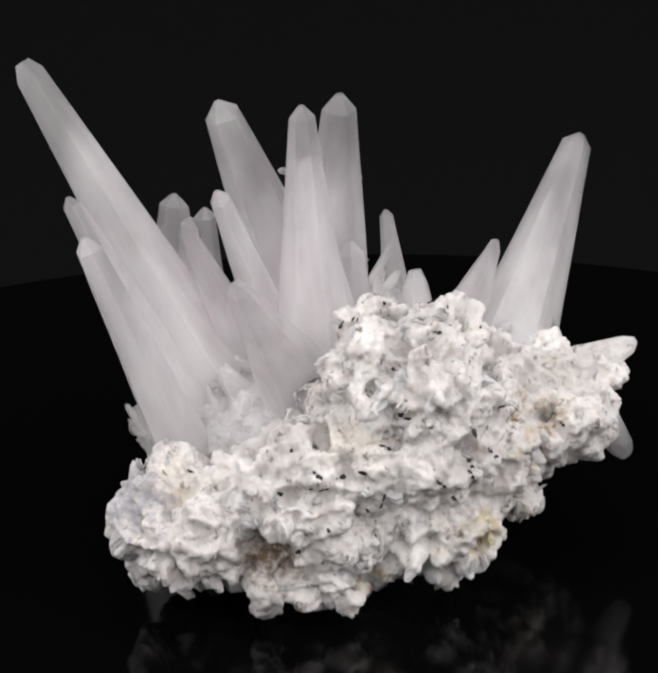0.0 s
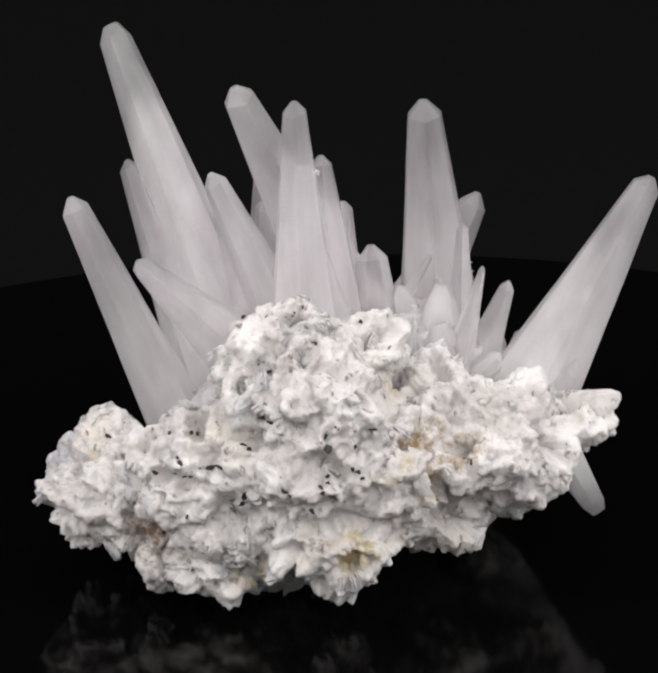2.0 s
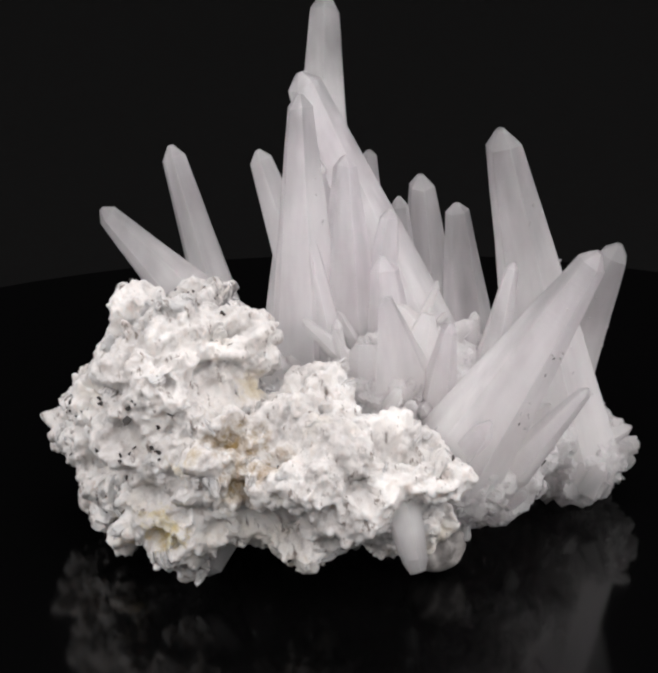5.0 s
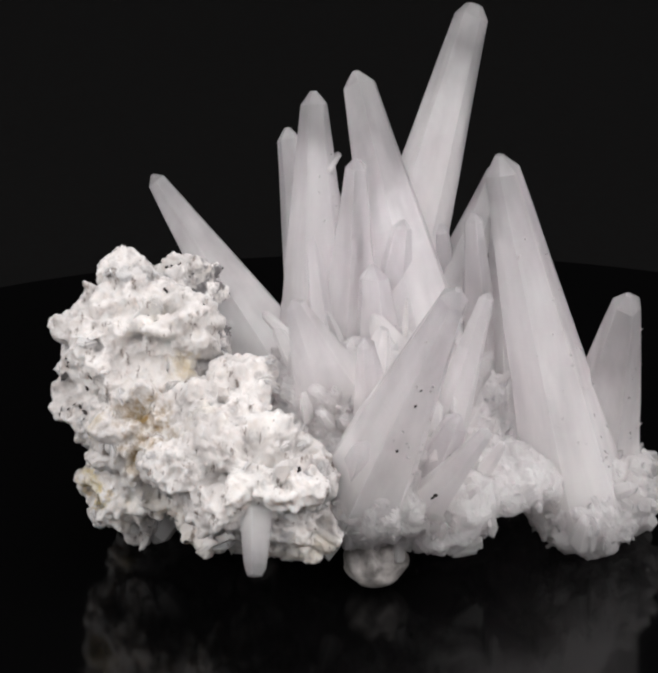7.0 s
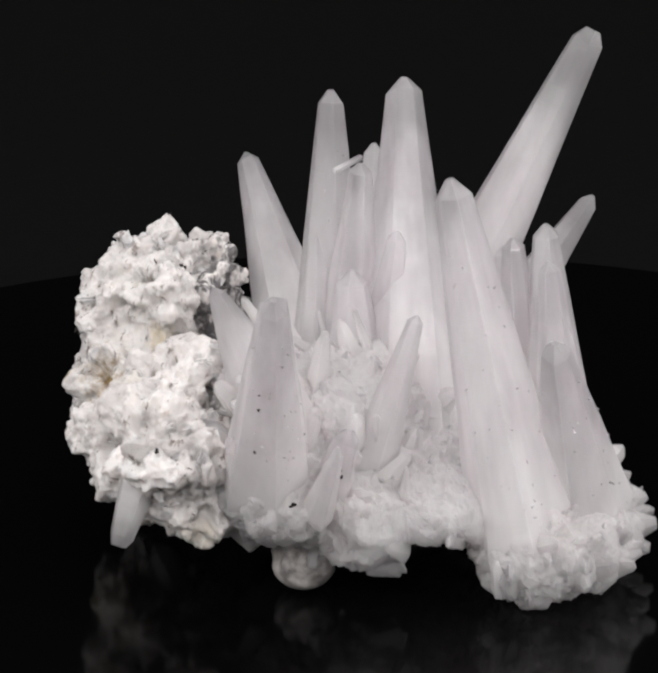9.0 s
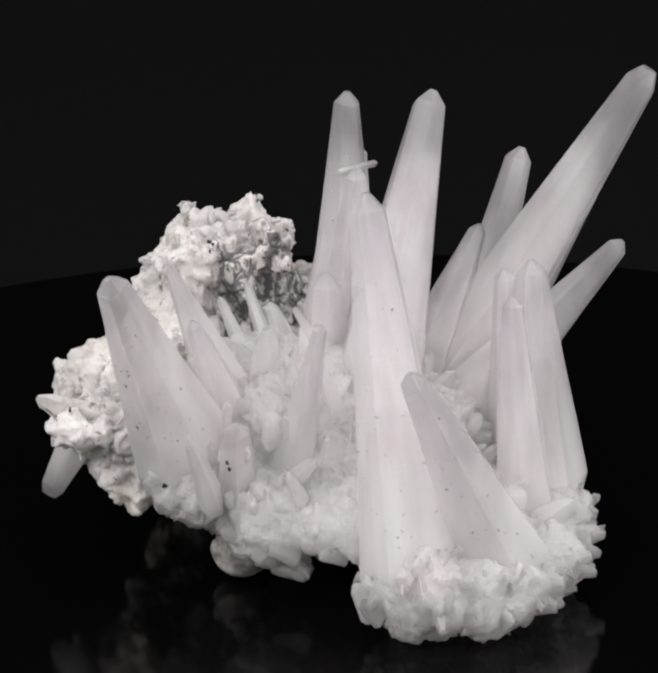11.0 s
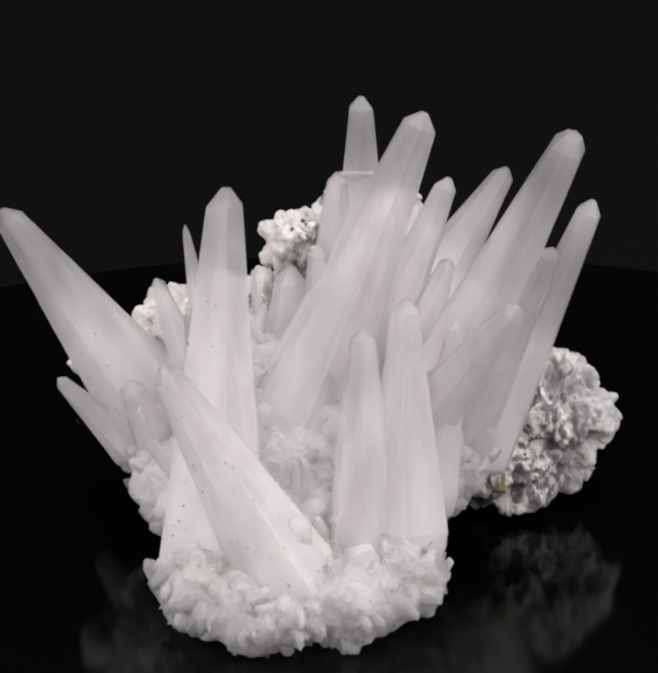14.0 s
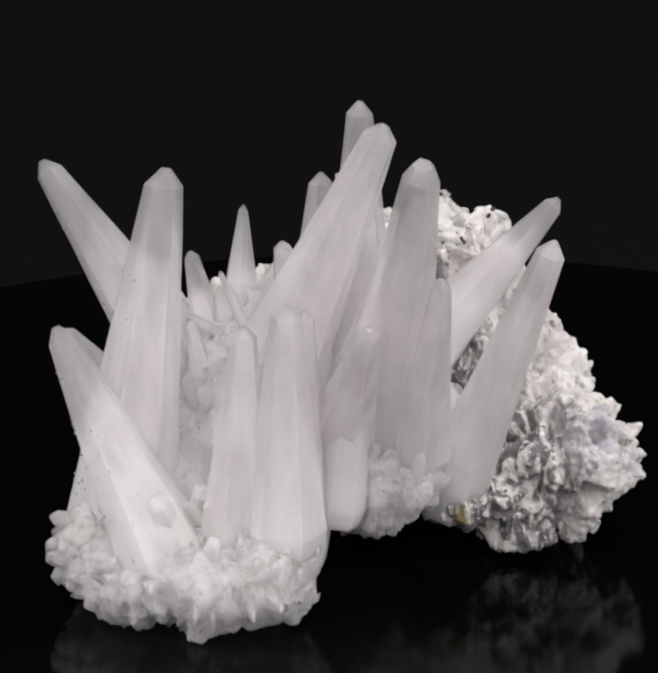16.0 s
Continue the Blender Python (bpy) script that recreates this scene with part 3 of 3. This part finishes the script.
def crust():
    """Tiny points dusted over the one side of the large crystals."""
    rng = np.random.default_rng(11)
    wind = Vector((0.45, 0.88, 0.1)).normalized()
    place, normal = [], []
    for host, tip, base, r1, r0, count in ((3, (0.0031, 0.0374, 0.0890), (0.0002, 0.0527, 0.0151), 0.0036, 0.0118, 46), (12, (0.0020, 0.0639, 0.0602), (-0.0247, 0.0510, 0.0122), 0.0027, 0.0098, 36),
                                     (2, (-0.0055, -0.0045, 0.0982), (-0.0042, -0.0045, 0.0441), 0.0026, 0.0075, 26),
                                     (4, (0.0558, 0.0399, 0.0779), (0.0344, 0.0138, 0.0242), 0.0027, 0.0072, 36)):
        tip, base = Vector(tip), Vector(base)
        axis = (tip - base).normalized()
        f = (wind - axis * wind.dot(axis)).normalized()
        g = axis.cross(f)
        for _ in range(count):
            s = float(rng.uniform(0.05, 0.85))
            a = float(rng.normal()) * 0.75
            out = f * math.cos(a) + g * math.sin(a)
            _, near, face, _ = grown[host].closest_point_on_mesh(base.lerp(tip, s) + out * (r0 + (r1 - r0) * s))
            place.append(near)
            normal.append(face)
    points("quartz_crust", place, normal, 0.0005, 0.0011, rng, QUARTZ, "fine crust of tiny quartz points")


def flecks(ground):
    """Dark mica flecks: flat chips lying in the surface."""
    rng = np.random.default_rng(21)
    shapes = []
    for k in range(6):
        bm = bmesh.new()
        for k in range(3):
            made = bmesh.ops.create_icosphere(bm, subdivisions=1, radius=float(rng.uniform(0.35, 0.75)), matrix=Matrix.Translation((float(rng.normal()) * 0.55, float(rng.normal()) * 0.25, 0)))
            for v in made["verts"]:
                v.co = Vector((v.co.x * rng.uniform(0.7, 1.2), v.co.y * rng.uniform(0.35, 1.2), v.co.z * 0.22))
        me = bpy.data.meshes.new("mica_fleck")
        bm.to_mesh(me)
        bm.free()
        me.materials.append(FLECK)
        shapes.append(me)
    rows = []

    def chip(where, place, size):
        found, p, n, _ = where.closest_point_on_mesh(Vector(place))
        rows.append((p, n, size))

    place, normal = spread(ground, 900, rng)
    for p, n in zip(place, normal):
        crowd = noise.noise(Vector(p) * 75 + Vector((2, 5, 1)))
        if crowd > 0.22 and p[1] < -0.02 and p[2] > 0.014 and len(rows) < 60:
            rows.append((p, n, float(0.0002 + 0.0007 * rng.random() ** 2.5)))
    for p, size in (((0.0074, -0.0443, 0.0574), 5), ((0.0116, -0.0450, 0.0554), 7), ((0.0160, -0.0452, 0.0530), 5), ((0.0212, -0.0421, 0.0612), 6), ((0.0138, -0.0498, 0.0470), 8),
                    ((0.0220, -0.0485, 0.0479), 8), ((0.0269, -0.0504, 0.0441), 11), ((0.0322, -0.0452, 0.0419), 7), ((0.0311, -0.0461, 0.0375), 6), ((0.0323, -0.0458, 0.0361), 6),
                    ((0.0205, -0.0542, 0.0342), 8), ((0.0341, -0.0439, 0.0449), 7), ((-0.0296, -0.0432, 0.0317), 10), ((0.0000, -0.0533, 0.0345), 11), ((-0.0025, -0.0552, 0.0340), 6)):
        chip(ground, p, size * 0.00014)
    for p, size in (((-0.0082, -0.0497, 0.0401), 7), ((-0.0018, -0.0579, 0.0256), 6), ((0.0061, -0.0546, 0.0275), 8), ((0.0269, -0.0498, 0.0362), 6), ((0.0268, -0.0519, 0.0348), 6),
                    ((-0.0033, -0.0494, 0.0407), 6), ((0.0036, -0.0578, 0.0366), 10), ((-0.0037, -0.0551, 0.0362), 8), ((-0.0107, -0.0542, 0.0320), 7), ((-0.0049, -0.0566, 0.0331), 9),
                    ((0.0101, -0.0535, 0.0298), 10), ((0.0236, -0.0501, 0.0292), 7), ((-0.0074, -0.0574, 0.0200), 8), ((0.0105, -0.0528, 0.0417), 7), ((-0.0002, -0.0363, 0.0618), 8)):
        chip(ground, p, size * 0.00014)
    for p, n, size in (((0.0522, 0.0311, 0.0552), (0.89, 0.29, -0.35), 5), ((0.0513, 0.0293, 0.0516), (0.89, 0.29, -0.35), 8), ((0.0501, 0.0267, 0.0466), (0.89, 0.29, -0.36), 3),
                       ((0.0483, 0.0253, 0.0409), (0.89, 0.28, -0.36), 10), ((0.0586, 0.0082, 0.0395), (0.88, 0.46, 0.11), 10), ((0.0312, 0.0324, 0.0326), (0.67, 0.70, -0.23), 8),
                       ((0.0444, 0.0319, 0.0298), (0.65, 0.63, -0.44), 10)):
        rows.append((p, n, size * 0.0001))
    for p, n, size in rows:
        ob = new("mica_fleck", shapes[int(rng.integers(6))])
        q = Vector(n).to_track_quat("Z", "Y")
        ob.matrix_world = Matrix.LocRotScale(Vector(p) + Vector(n).normalized() * 0.0002, q @ Euler((0, 0, float(rng.uniform(0, 6.28)))).to_quaternion(), (size, size, size))
        ob.parent = cluster


def putty():
    bm = bmesh.new()
    bmesh.ops.create_icosphere(bm, subdivisions=4, radius=1)
    for v in bm.verts:
        p = v.co.copy()
        v.co = Vector((p.x * 0.0065, p.y * 0.0065, 0.006 + p.z * 0.0058)) * (1 + 0.10 * noise.noise(p * 2) + 0.06 * noise.noise(p * 5) + 0.07 * math.sin(2.4 * math.atan2(p.z, p.x - 0.2) + 9 * p.y))
        v.co.z = max(v.co.z, 0.0)
        v.co += Vector((0.0247, 0.0146, 0.0))
    part("putty_ball", bm, PUTTY, cluster, "grey putty ball propping the specimen", True)


def motions():
    rows = [(t * 0.5, pose(0, 0, 0, 0, 0, RATE * t * 0.5)) for t in range(33)]
    walk(plate, rows)
    walk(cluster, rows)


setting()
plate = turntable()
crystals()
albite, quartz = matrix_rock()
putty()
leaves(albite)
undergrowth(quartz)
rim_blades(quartz)
druse(quartz)
crust()
flecks(albite)
motions()
